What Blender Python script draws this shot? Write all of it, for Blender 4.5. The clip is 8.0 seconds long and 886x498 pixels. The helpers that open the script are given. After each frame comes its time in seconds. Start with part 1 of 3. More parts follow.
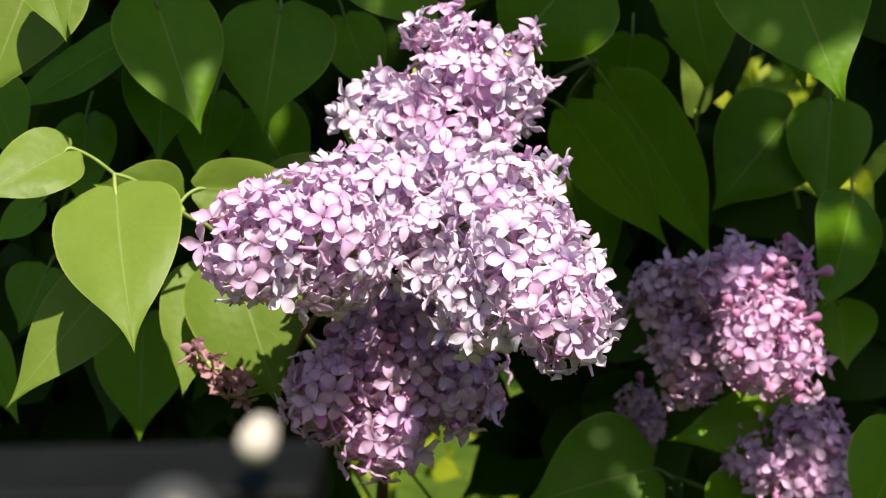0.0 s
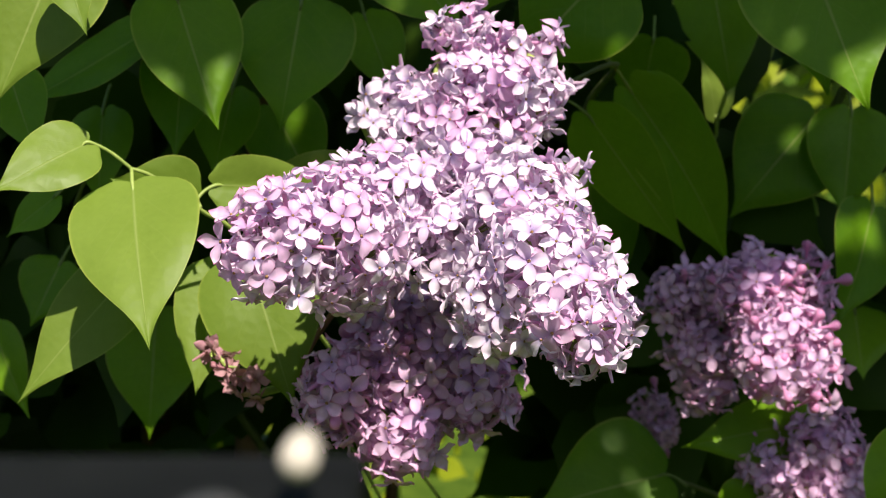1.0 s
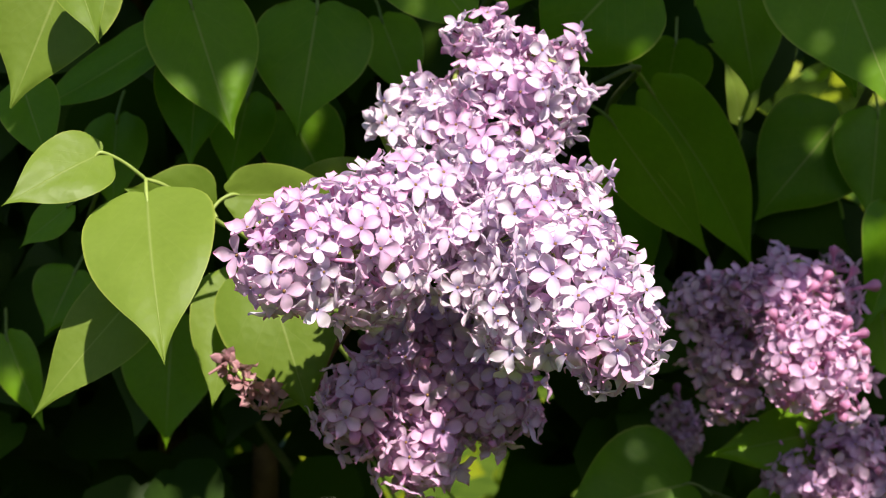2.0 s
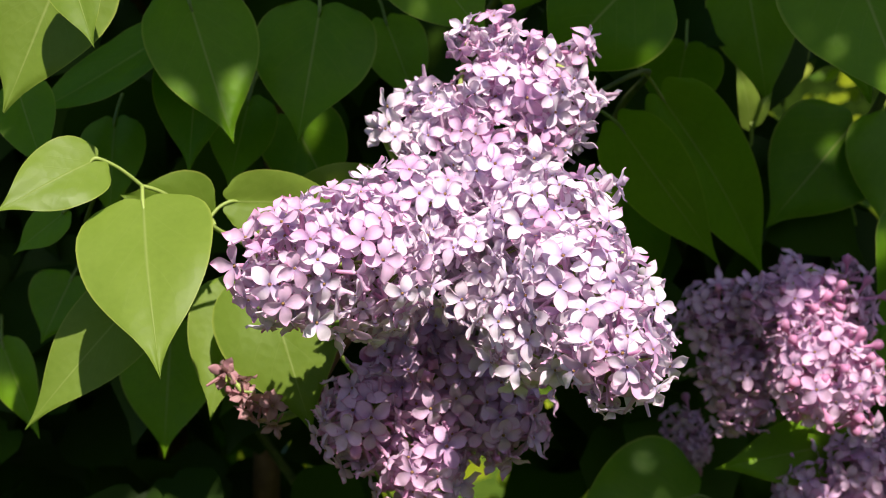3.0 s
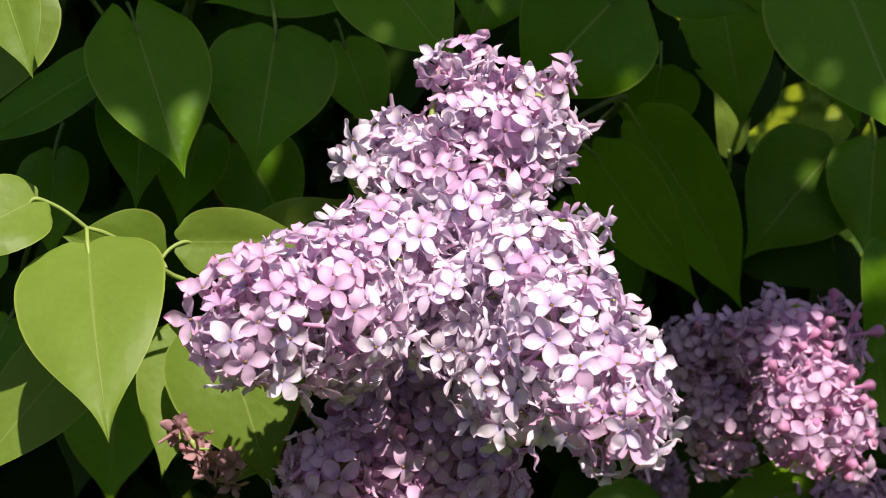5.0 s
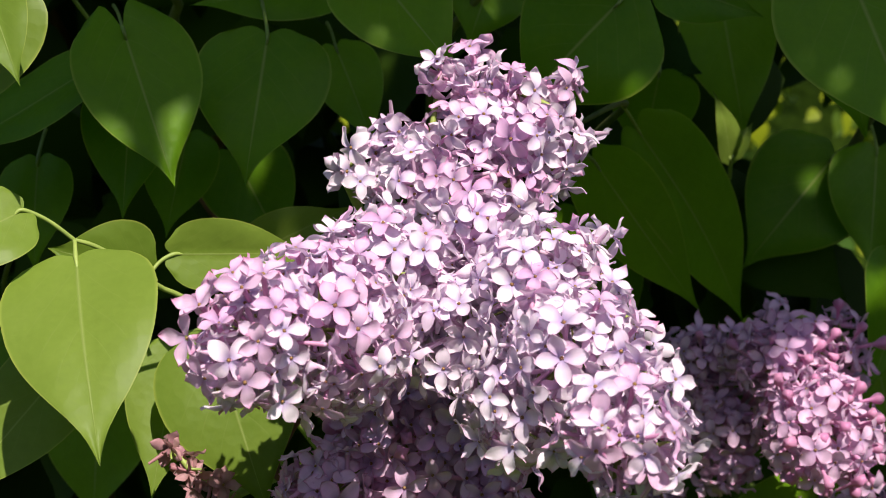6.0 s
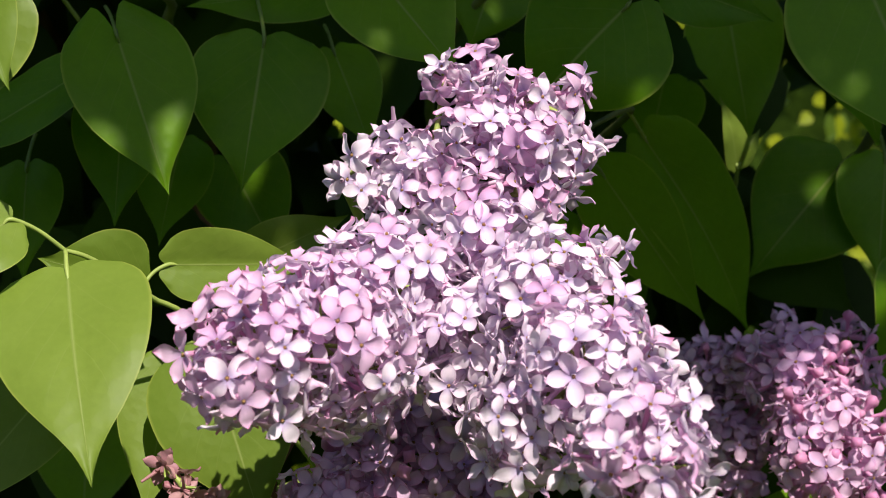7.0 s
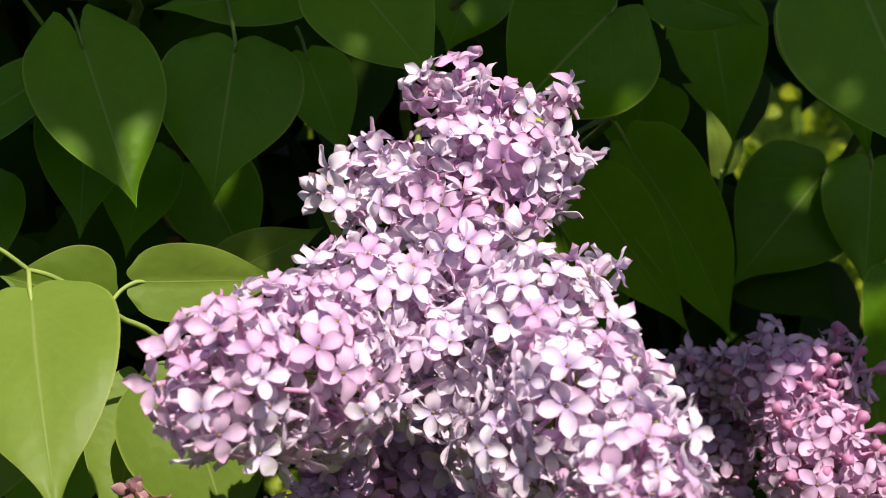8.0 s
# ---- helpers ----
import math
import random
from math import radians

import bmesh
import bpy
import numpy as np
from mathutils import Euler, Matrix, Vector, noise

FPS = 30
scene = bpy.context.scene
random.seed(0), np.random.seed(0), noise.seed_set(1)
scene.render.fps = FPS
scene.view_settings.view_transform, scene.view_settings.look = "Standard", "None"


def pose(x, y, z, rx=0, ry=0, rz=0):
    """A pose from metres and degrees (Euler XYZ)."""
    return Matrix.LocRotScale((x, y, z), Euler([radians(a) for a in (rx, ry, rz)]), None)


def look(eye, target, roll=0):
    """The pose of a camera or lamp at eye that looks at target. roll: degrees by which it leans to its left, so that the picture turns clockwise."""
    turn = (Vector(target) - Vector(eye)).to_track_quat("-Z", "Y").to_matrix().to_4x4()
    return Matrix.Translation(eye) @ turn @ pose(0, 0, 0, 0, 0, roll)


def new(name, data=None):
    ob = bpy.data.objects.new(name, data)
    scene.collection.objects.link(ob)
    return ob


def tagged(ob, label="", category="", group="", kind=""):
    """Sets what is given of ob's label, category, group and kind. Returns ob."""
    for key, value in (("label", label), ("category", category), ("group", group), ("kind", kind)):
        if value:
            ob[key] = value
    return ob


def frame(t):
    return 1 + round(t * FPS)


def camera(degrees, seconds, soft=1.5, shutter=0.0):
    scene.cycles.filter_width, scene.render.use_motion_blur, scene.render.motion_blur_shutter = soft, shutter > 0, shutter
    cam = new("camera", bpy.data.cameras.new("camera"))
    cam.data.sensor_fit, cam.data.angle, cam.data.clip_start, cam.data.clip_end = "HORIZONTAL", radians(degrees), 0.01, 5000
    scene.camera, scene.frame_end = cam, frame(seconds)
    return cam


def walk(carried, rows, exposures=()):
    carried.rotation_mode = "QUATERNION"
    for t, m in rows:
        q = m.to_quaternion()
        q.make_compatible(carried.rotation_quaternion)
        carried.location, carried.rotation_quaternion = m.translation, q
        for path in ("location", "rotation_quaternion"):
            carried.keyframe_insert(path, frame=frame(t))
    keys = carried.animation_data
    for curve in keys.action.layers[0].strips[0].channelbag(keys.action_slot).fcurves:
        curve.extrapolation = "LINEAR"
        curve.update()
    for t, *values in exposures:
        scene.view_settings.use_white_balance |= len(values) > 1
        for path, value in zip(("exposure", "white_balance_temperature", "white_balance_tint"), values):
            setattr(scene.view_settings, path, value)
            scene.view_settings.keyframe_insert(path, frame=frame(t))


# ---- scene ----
cam = camera(32, 8.0, soft=0.65)
cam.data.dof.use_dof = True
cam.data.dof.focus_distance = 0.475
cam.data.dof.aperture_fstop = 24.0
walk(cam, [
    (0.0, pose(0.0121, -0.5541, 1.3934, 81.961, 1.215, -0.010)),
    (0.2, pose(0.0138, -0.5554, 1.3927, 82.184, 0.168, 0.073)),
    (0.5, pose(0.0108, -0.5535, 1.3933, 81.522, 0.465, 0.619)),
    (1.0, pose(0.0080, -0.5487, 1.3940, 81.895, 0.180, 0.418)),
    (1.5, pose(0.0080, -0.5441, 1.3953, 81.738, 0.892, 0.499)),
    (2.0, pose(0.0062, -0.5360, 1.3978, 81.720, 0.560, 0.960)),
    (3.3, pose(0.0063, -0.5148, 1.4002, 81.625, 0.374, 1.185)),
    (3.5, pose(0.0050, -0.5107, 1.4004, 81.814, 0.372, 0.603)),
    (4.0, pose(0.0000, -0.5000, 1.4000, 82.000, 0.000, 0.000)),
    (4.5, pose(-0.0020, -0.4888, 1.4024, 82.044, 0.275, -0.455)),
    (6.0, pose(-0.0143, -0.4591, 1.4063, 82.040, 0.413, -2.114)),
    (6.5, pose(-0.0171, -0.4509, 1.4065, 82.048, 0.273, -2.206)),
    (7.0, pose(-0.0188, -0.4421, 1.4072, 82.084, 0.193, -2.546)),
    (7.5, pose(-0.0210, -0.4325, 1.4103, 81.919, 0.304, -3.142)),
    (8.0, pose(-0.0234, -0.4207, 1.4128, 81.673, 0.134, -3.918)),
], exposures=[(0.0, 0.88, 6800, 8), (2.0, 0.86, 6800, 8), (4.0, 0.66, 6800, 8), (8.0, 0.60, 6800, 8)])

# ---- light ----
SUN = Vector((0.17, -0.60, 0.78)).normalized()
world = bpy.data.worlds.new("sky")
scene.world = world
world.use_nodes = True
wn = world.node_tree
sky = wn.nodes.new("ShaderNodeTexSky")
sky.sky_type, sky.sun_disc = "NISHITA", False
sky.sun_elevation, sky.sun_rotation = math.asin(SUN.z), math.atan2(SUN.x, SUN.y)
wn.links.new(sky.outputs[0], wn.nodes["Background"].inputs[0])
wn.nodes["Background"].inputs[1].default_value = 0.094
sun = new("sun", bpy.data.lights.new("sun", "SUN"))
sun.data.energy, sun.data.angle, sun.data.color = 5.0, radians(0.55), (1.0, 0.95, 0.86)
sun.matrix_world = look(SUN * 6 + Vector((0, 0, 1.3)), (0, 0, 1.3))


# ---- materials ----
def material(name, rough=0.5, spec=0.5):
    m = bpy.data.materials.new(name)
    m.use_nodes = True
    b = m.node_tree.nodes["Principled BSDF"]
    b.inputs["Roughness"].default_value = rough
    b.inputs["Specular IOR Level"].default_value = spec
    return m, m.node_tree, b


def add(tree, kind, **values):
    n = tree.nodes.new(kind)
    for key, value in values.items():
        if key in n.inputs:
            n.inputs[key].default_value = value
    return n


def math_node(tree, op, a, b=None, clamp=False):
    n = tree.nodes.new("ShaderNodeMath")
    n.operation, n.use_clamp = op, clamp
    for slot, value in ((0, a), (1, b)):
        if value is None:
            continue
        if isinstance(value, (int, float)):
            n.inputs[slot].default_value = value
        else:
            tree.links.new(value, n.inputs[slot])
    return n.outputs[0]


def ramp(tree, fac, stops):
    n = tree.nodes.new("ShaderNodeValToRGB")
    while len(n.color_ramp.elements) < len(stops):
        n.color_ramp.elements.new(0.5)
    for e, (at, colour) in zip(n.color_ramp.elements, stops):
        e.position, e.color = at, (*colour, 1)
    tree.links.new(fac, n.inputs[0])
    return n.outputs[0]


def blend(tree, kind, fac, a, b):
    n = tree.nodes.new("ShaderNodeMix")
    n.data_type, n.blend_type = "RGBA", kind
    for slot, value in ((0, fac), (6, a), (7, b)):
        if isinstance(value, (int, float)):
            n.inputs[slot].default_value = value
        elif isinstance(value, tuple):
            n.inputs[slot].default_value = (*value, 1)
        else:
            tree.links.new(value, n.inputs[slot])
    return n.outputs[2]


def thin(tree, b, colour, amount):
    """Lets part of the light through a thin blade."""
    t = tree.nodes.new("ShaderNodeBsdfTranslucent")
    tree.links.new(colour, t.inputs[0])
    mix = tree.nodes.new("ShaderNodeMixShader")
    mix.inputs[0].default_value = amount
    tree.links.new(b.outputs[0], mix.inputs[1])
    tree.links.new(t.outputs[0], mix.inputs[2])
    tree.links.new(mix.outputs[0], tree.nodes["Material Output"].inputs[0])


def uv_xy(tree):
    u = tree.nodes.new("ShaderNodeUVMap")
    s = tree.nodes.new("ShaderNodeSeparateXYZ")
    tree.links.new(u.outputs[0], s.inputs[0])
    return s.outputs[0], s.outputs[1], u.outputs[0]


def make_leaf_material(name, dark, light, per_island=False, veins=True, through_light=0.36):
    m, t, b = material(name, 0.42, 0.45)
    if per_island:
        rnd = t.nodes.new("ShaderNodeNewGeometry").outputs["Random Per Island"]
    else:
        rnd = t.nodes.new("ShaderNodeObjectInfo").outputs["Random"]
    u, v, uv = uv_xy(t)
    geo = t.nodes.new("ShaderNodeTexCoord")
    n1 = add(t, "ShaderNodeTexNoise", Scale=45.0, Detail=4.0)
    n2 = add(t, "ShaderNodeTexNoise", Scale=420.0, Detail=3.0)
    t.links.new(geo.outputs["Object"], n1.inputs["Vector"])
    t.links.new(geo.outputs["Object"], n2.inputs["Vector"])
    grain = 0.3 if per_island else 0.95
    if not per_island:
        n3 = add(t, "ShaderNodeTexNoise", Scale=110.0, Detail=5.0, Roughness=0.7)
        t.links.new(geo.outputs["Object"], n3.inputs["Vector"])
        grain_noise = math_node(t, "ADD", math_node(t, "MULTIPLY", n1.outputs[0], 0.5), math_node(t, "MULTIPLY", n3.outputs[0], 0.5))
    else:
        grain_noise = n1.outputs[0]
    tone = math_node(t, "ADD", math_node(t, "SUBTRACT", math_node(t, "MULTIPLY", rnd, 1.2 - 0.63 * grain), 0.2 * grain), math_node(t, "MULTIPLY", grain_noise, grain), True)
    colour = ramp(t, tone, [(0.1, dark), (0.95, light)])
    colour = blend(t, "MULTIPLY", math_node(t, "MULTIPLY", n2.outputs[0], 0.35), colour, (0.55, 0.62, 0.4))
    across = math_node(t, "ABSOLUTE", math_node(t, "SUBTRACT", v, 0.5))
    if veins:
        rib = math_node(t, "SUBTRACT", 1.0, math_node(t, "MULTIPLY", across, 64.0), True)
        side = math_node(t, "SUBTRACT", u, math_node(t, "MULTIPLY", math_node(t, "POWER", across, 0.85), 0.75))
        side = math_node(t, "ADD", side, math_node(t, "MULTIPLY", n1.outputs[0], 0.05))
        wave = math_node(t, "FRACT", math_node(t, "MULTIPLY", side, 6.2))
        line = math_node(t, "SUBTRACT", 1.0, math_node(t, "MULTIPLY", math_node(t, "ABSOLUTE", math_node(t, "SUBTRACT", wave, 0.5)), 22.0), True)
        line = math_node(t, "MULTIPLY", line, math_node(t, "MULTIPLY", math_node(t, "SUBTRACT", 0.80, u), 3.0, True))
        line = math_node(t, "MULTIPLY", line, math_node(t, "MULTIPLY", math_node(t, "SUBTRACT", 0.45, across), 5.0, True))
        pattern = math_node(t, "MAXIMUM", math_node(t, "MULTIPLY", rib, 0.85), math_node(t, "MULTIPLY", line, 0.14))
        colour = blend(t, "MIX", pattern, colour, (0.24, 0.29, 0.08))
        edge = math_node(t, "MULTIPLY", math_node(t, "SUBTRACT", across, 0.478), 40.0, True)
        colour = blend(t, "MIX", math_node(t, "MULTIPLY", edge, 0.55), colour, (0.36, 0.38, 0.08))
        # puckered blade between the side veins
        net = add(t, "ShaderNodeTexVoronoi", Scale=260.0)
        t.links.new(geo.outputs["Object"], net.inputs["Vector"])
        height = math_node(t, "ADD", math_node(t, "MULTIPLY", line, -0.08), math_node(t, "MULTIPLY", rib, 0.25))
        height = math_node(t, "ADD", height, math_node(t, "MULTIPLY", net.outputs[0], 0.5))
        height = math_node(t, "ADD", height, math_node(t, "MULTIPLY", n1.outputs[0], 1.6))
        bump = add(t, "ShaderNodeBump", Strength=0.42, Distance=0.0007)
        t.links.new(height, bump.inputs["Height"])
        t.links.new(bump.outputs[0], b.inputs["Normal"])
    t.links.new(colour, b.inputs["Base Color"])
    r = math_node(t, "ADD", 0.34, math_node(t, "MULTIPLY", n1.outputs[0], 0.22))
    t.links.new(r, b.inputs["Roughness"])
    b.inputs["Specular IOR Level"].default_value = 0.12 if per_island else 0.17
    glow = blend(t, "MULTIPLY", 1.0, colour, (1.35, 1.6, 0.4))
    thin(t, b, glow, through_light)
    return m


LEAF = make_leaf_material("leaf_blade", (0.074, 0.172, 0.004), (0.150, 0.285, 0.009))
# paler leaf copy: sunlight on the pale twigs is put into its colour
SUNNY = make_leaf_material("sunny_leaf_blade", (0.110, 0.172, 0.020), (0.178, 0.245, 0.039))
# darker leaf copy: the shade inside the bush is put into its colour
SHADE_MASS = make_leaf_material("leaf_mass", (0.018, 0.042, 0.004), (0.042, 0.080, 0.008), True, False)
# for the added leaf roof: lighter blades that pass more green light down
SHADE_ROOF = make_leaf_material("shade_roof_leaf", (0.13, 0.26, 0.010), (0.18, 0.34, 0.018), True, False, 0.78)
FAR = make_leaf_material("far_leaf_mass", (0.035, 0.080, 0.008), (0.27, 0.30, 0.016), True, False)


def make_petal_material(name, throat, face, rim):
    m, t, b = material(name, 0.48, 0.35)
    rnd = t.nodes.new("ShaderNodeObjectInfo").outputs["Random"]
    isl = t.nodes.new("ShaderNodeNewGeometry").outputs["Random Per Island"]
    u, v, uv = uv_xy(t)
    across = math_node(t, "ABSOLUTE", math_node(t, "SUBTRACT", v, 0.5))
    colour = ramp(t, u, [(0.0, (0.36, 0.21, 0.08)), (0.03, (0.34, 0.24, 0.26)), (0.06, throat), (0.11, throat), (0.42, face), (0.85, face), (1.0, rim)])
    edge = math_node(t, "MULTIPLY", math_node(t, "SUBTRACT", across, 0.36), 7.0, True)
    colour = blend(t, "MIX", math_node(t, "MULTIPLY", edge, 0.50), colour, rim)
    # fine streaks along each lobe
    coord = t.nodes.new("ShaderNodeMapping")
    coord.inputs["Scale"].default_value = (1.2, 20.0, 1.0)
    t.links.new(uv, coord.inputs["Vector"])
    streak = add(t, "ShaderNodeTexNoise", Scale=2.0, Detail=4.0)
    t.links.new(coord.outputs[0], streak.inputs["Vector"])
    colour = blend(t, "MULTIPLY", math_node(t, "MULTIPLY", streak.outputs[0], 0.75), colour, (0.84, 0.75, 0.85))
    tone = math_node(t, "ADD", math_node(t, "MULTIPLY", rnd, 0.7), math_node(t, "MULTIPLY", isl, 0.3))
    colour = blend(t, "MULTIPLY", 1.0, colour, ramp(t, tone, [(0.0, (0.93, 0.80, 0.95)), (0.45, (1.0, 0.96, 1.0)), (1.0, (1.0, 1.0, 1.0))]))
    t.links.new(colour, b.inputs["Base Color"])
    b.inputs["Sheen Weight"].default_value = 0.15
    bump = add(t, "ShaderNodeBump", Strength=0.25, Distance=0.0003)
    t.links.new(streak.outputs[0], bump.inputs["Height"])
    t.links.new(bump.outputs[0], b.inputs["Normal"])
    thin(t, b, colour, 0.36)
    return m


PETAL = make_petal_material("lilac_petal", (0.53, 0.45, 0.66), (0.88, 0.815, 0.885), (0.71, 0.45, 0.61))
PINK = make_petal_material("pink_lilac_petal", (0.48, 0.33, 0.52), (0.79, 0.57, 0.75), (0.70, 0.29, 0.50))
WILTED = make_petal_material("wilted_petal", (0.28, 0.14, 0.12), (0.52, 0.30, 0.31), (0.44, 0.19, 0.21))


def make_plain(name, dark, light, scale, rough, relief, spec=0.4):
    m, t, b = material(name, rough, spec)
    geo = t.nodes.new("ShaderNodeTexCoord")
    n1 = add(t, "ShaderNodeTexNoise", Scale=scale, Detail=6.0, Roughness=0.65)
    t.links.new(geo.outputs["Object"], n1.inputs["Vector"])
    t.links.new(ramp(t, n1.outputs[0], [(0.3, dark), (0.7, light)]), b.inputs["Base Color"])
    bump = add(t, "ShaderNodeBump", Strength=0.5, Distance=relief)
    t.links.new(n1.outputs[0], bump.inputs["Height"])
    t.links.new(bump.outputs[0], b.inputs["Normal"])
    return m


STALK = make_plain("green_stalk", (0.18, 0.24, 0.05), (0.27, 0.33, 0.08), 160.0, 0.5, 0.0003)
TWIG = make_plain("twig_bark", (0.055, 0.075, 0.016), (0.110, 0.125, 0.032), 130.0, 0.65, 0.0004)
PETIOLE = make_plain("petiole_green", (0.10, 0.15, 0.025), (0.16, 0.215, 0.045), 160.0, 0.5, 0.0003)
RED_TWIG = make_plain("reddish_twig_bark", (0.12, 0.045, 0.030), (0.20, 0.085, 0.055), 130.0, 0.6, 0.0003)
BARK = make_plain("stem_bark", (0.10, 0.050, 0.022), (0.25, 0.140, 0.065), 55.0, 0.85, 0.002)
HEDGE = make_plain("hedge_green", (0.006, 0.016, 0.002), (0.035, 0.062, 0.006), 14.0, 0.9, 0.05, 0.05)
GRASS = make_plain("grass_ground", (0.025, 0.052, 0.006), (0.080, 0.120, 0.014), 9.0, 0.9, 0.02, 0.05)
BLACK = make_plain("black_metal", (0.0012, 0.0012, 0.0014), (0.003, 0.003, 0.0035), 90.0, 0.75, 0.0002, 0.05)
SATIN = make_plain("satin_black_metal", (0.004, 0.004, 0.004), (0.008, 0.008, 0.008), 90.0, 0.5, 0.0002, 0.15)
CREAM = make_plain("cream_plastic", (0.40, 0.35, 0.30), (0.48, 0.43, 0.37), 200.0, 0.55, 0.0001, 0.4)
GREY = make_plain("grey_plastic", (0.022, 0.022, 0.023), (0.035, 0.035, 0.036), 120.0, 0.5, 0.0002)


# ---- shapes ----
def mesh_of(name, verts, faces, mat, uvs=None, smooth=True):
    me = bpy.data.meshes.new(name)
    me.from_pydata([tuple(v) for v in verts], [], faces)
    if uvs is not None:
        layer = me.uv_layers.new(name="UVMap")
        loops = np.empty(len(me.loops), dtype=np.int32)
        me.loops.foreach_get("vertex_index", loops)
        layer.data.foreach_set("uv", np.asarray(uvs, dtype=np.float32)[loops].ravel())
    if smooth:
        me.polygons.foreach_set("use_smooth", [True] * len(me.polygons))
    me.materials.append(mat)
    me.update()
    return me


def part_of(name, me, parent, label=""):
    ob = new(name, me)
    ob.parent = parent
    return tagged(ob, label)


def tube(points, radii, sides=8):
    """A round tube along a smooth line through the points."""
    pts = [Vector(p) for p in points]
    fine, rad = [], []
    for i in range(len(pts) - 1):
        a, b = pts[max(i - 1, 0)], pts[min(i + 2, len(pts) - 1)]
        for k in range(6):
            s = k / 6
            p0, p1 = pts[i], pts[i + 1]
            m0, m1 = (p1 - a) / 2, (b - p0) / 2
            fine.append((2 * s**3 - 3 * s**2 + 1) * p0 + (s**3 - 2 * s**2 + s) * m0 + (3 * s**2 - 2 * s**3) * p1 + (s**3 - s**2) * m1)
            rad.append(radii[i] * (1 - s) + radii[i + 1] * s)
    fine.append(pts[-1])
    rad.append(radii[-1])
    verts, faces = [], []
    side = None
    for i, p in enumerate(fine):
        d = (fine[min(i + 1, len(fine) - 1)] - fine[max(i - 1, 0)]).normalized()
        if side is None:
            side = d.orthogonal().normalized()
        side = (side - d * side.dot(d)).normalized()
        up = d.cross(side)
        for k in range(sides):
            a = 2 * math.pi * k / sides
            verts.append(p + rad[i] * (math.cos(a) * side + math.sin(a) * up))
    for i in range(len(fine) - 1):
        for k in range(sides):
            a, b = i * sides + k, i * sides + (k + 1) % sides
            faces.append((a, b, b + sides, a + sides))
    faces.append(tuple(range(sides))[::-1])
    faces.append(tuple(range(len(verts) - sides, len(verts))))
    return verts, faces


# half width of a heart-shaped blade along its length
HEART = ((0.0, 0.025, 0.06, 0.11, 0.17, 0.24, 0.31, 0.39, 0.47, 0.55, 0.63, 0.71, 0.79, 0.87, 0.94, 1.0),
         (0.42, 0.64, 0.79, 0.905, 0.97, 1.0, 0.99, 0.955, 0.885, 0.78, 0.64, 0.475, 0.295, 0.14, 0.055, 0.004))


def blade(length, width, fold, curl, wob, nu=28, nv=10, notch=0.055):
    """A heart-shaped leaf blade from its base at the origin along +x, face towards +z."""
    verts, uvs, faces = [], [], []
    for i in range(nu + 1):
        u = i / nu
        for j in range(nv + 1):
            s = 2 * j / nv - 1
            w = 0.5 * width * float(np.interp(u, HEART[0], HEART[1]))
            back = -notch * length * max(0.0, 1 - u / 0.35) ** 2 * math.sin(math.pi * 0.85 * abs(s)) ** 0.9
            x = u * length + back
            y = s * w
            z = abs(y) * fold - curl * length * (u - 0.35) ** 2 - 0.10 * abs(s) ** 3 * w
            z += 0.022 * width * math.sin(9 * u + wob + 2.2 * s) * abs(s) + 0.012 * length * math.sin(5 * u + 2 * wob)
            z += 0.004 * width * math.cos(2 * math.pi * 5 * (u - 0.4 * abs(s))) * abs(s) * (1 - u)
            z += 0.1225 * curl * length - 0.012 * length * math.sin(2 * wob)
            verts.append((x, y, z))
            uvs.append((u, 0.5 + 0.5 * s))
    for i in range(nu):
        for j in range(nv):
            a = i * (nv + 1) + j
            faces.append((a, a + nv + 1, a + nv + 2, a + 1))
    return verts, uvs, faces


def frame_of(base, tip, roll):
    d = (Vector(tip) - Vector(base)).normalized()
    n = Vector((0, -1, 0.35))
    n = (n - d * n.dot(d)).normalized()
    m = Matrix((d, n.cross(d), n)).transposed().to_4x4()
    return Matrix.Translation(base) @ m @ Matrix.Rotation(radians(roll), 4, "X")


leaf_rng = random.Random(11)


def twig(label, points):
    """A leafy twig: an Empty at its foot, with its stem."""
    ob = new("leafy_twig")
    tagged(ob, label, "twig", "twigs of the lilac bush")
    n = len(points)
    if "pale" in label:
        SUNNY_TWIGS.add(ob)
    pale = "pale" in label
    thick = 0.0010 if pale else 0.0034
    v, f = tube(points, [thick - (thick - 0.0007) * i / (n - 1) for i in range(n)])
    part_of("stem", mesh_of("stem", v, f, STALK if pale else TWIG), ob)
    return ob


def leaf(parent, base, tip, width, roll, fold, curl, foot, notch=0.055, pale_stalk=False):
    length = (Vector(tip) - Vector(base)).length
    sunny = parent in SUNNY_TWIGS
    v, uv, f = blade(length, width, fold, curl, leaf_rng.uniform(0, 6), notch=notch)
    m = frame_of(base, tip, roll if sunny else roll + leaf_rng.gauss(0, 10))
    me = mesh_of("leaf", [m @ Vector(p) for p in v], f, SUNNY if sunny else LEAF, uv)
    ob = part_of("leaf", me, parent)
    mid = (Vector(foot) + Vector(base)) / 2 + Vector((0, 0, 0.0015))
    tv, tf = tube([foot, mid, Vector(base) + m.col[2].to_3d() * 0.0006, Vector(base) + (Vector(tip) - Vector(base)) * 0.07], [0.0008, 0.0007, 0.0008, 0.0004], 6)
    part_of("petiole", mesh_of("petiole", tv, tf, STALK if sunny or pale_stalk else PETIOLE), ob)
    return ob


# ---- florets ----
# half width of a petal from its claw to its blunt tip
PETAL_WIDTH = ((0.0, 0.12, 0.26, 0.40, 0.54, 0.68, 0.80, 0.90, 0.96, 1.0),
               (0.40, 0.55, 0.80, 0.96, 1.0, 0.92, 0.73, 0.46, 0.23, 0.02))


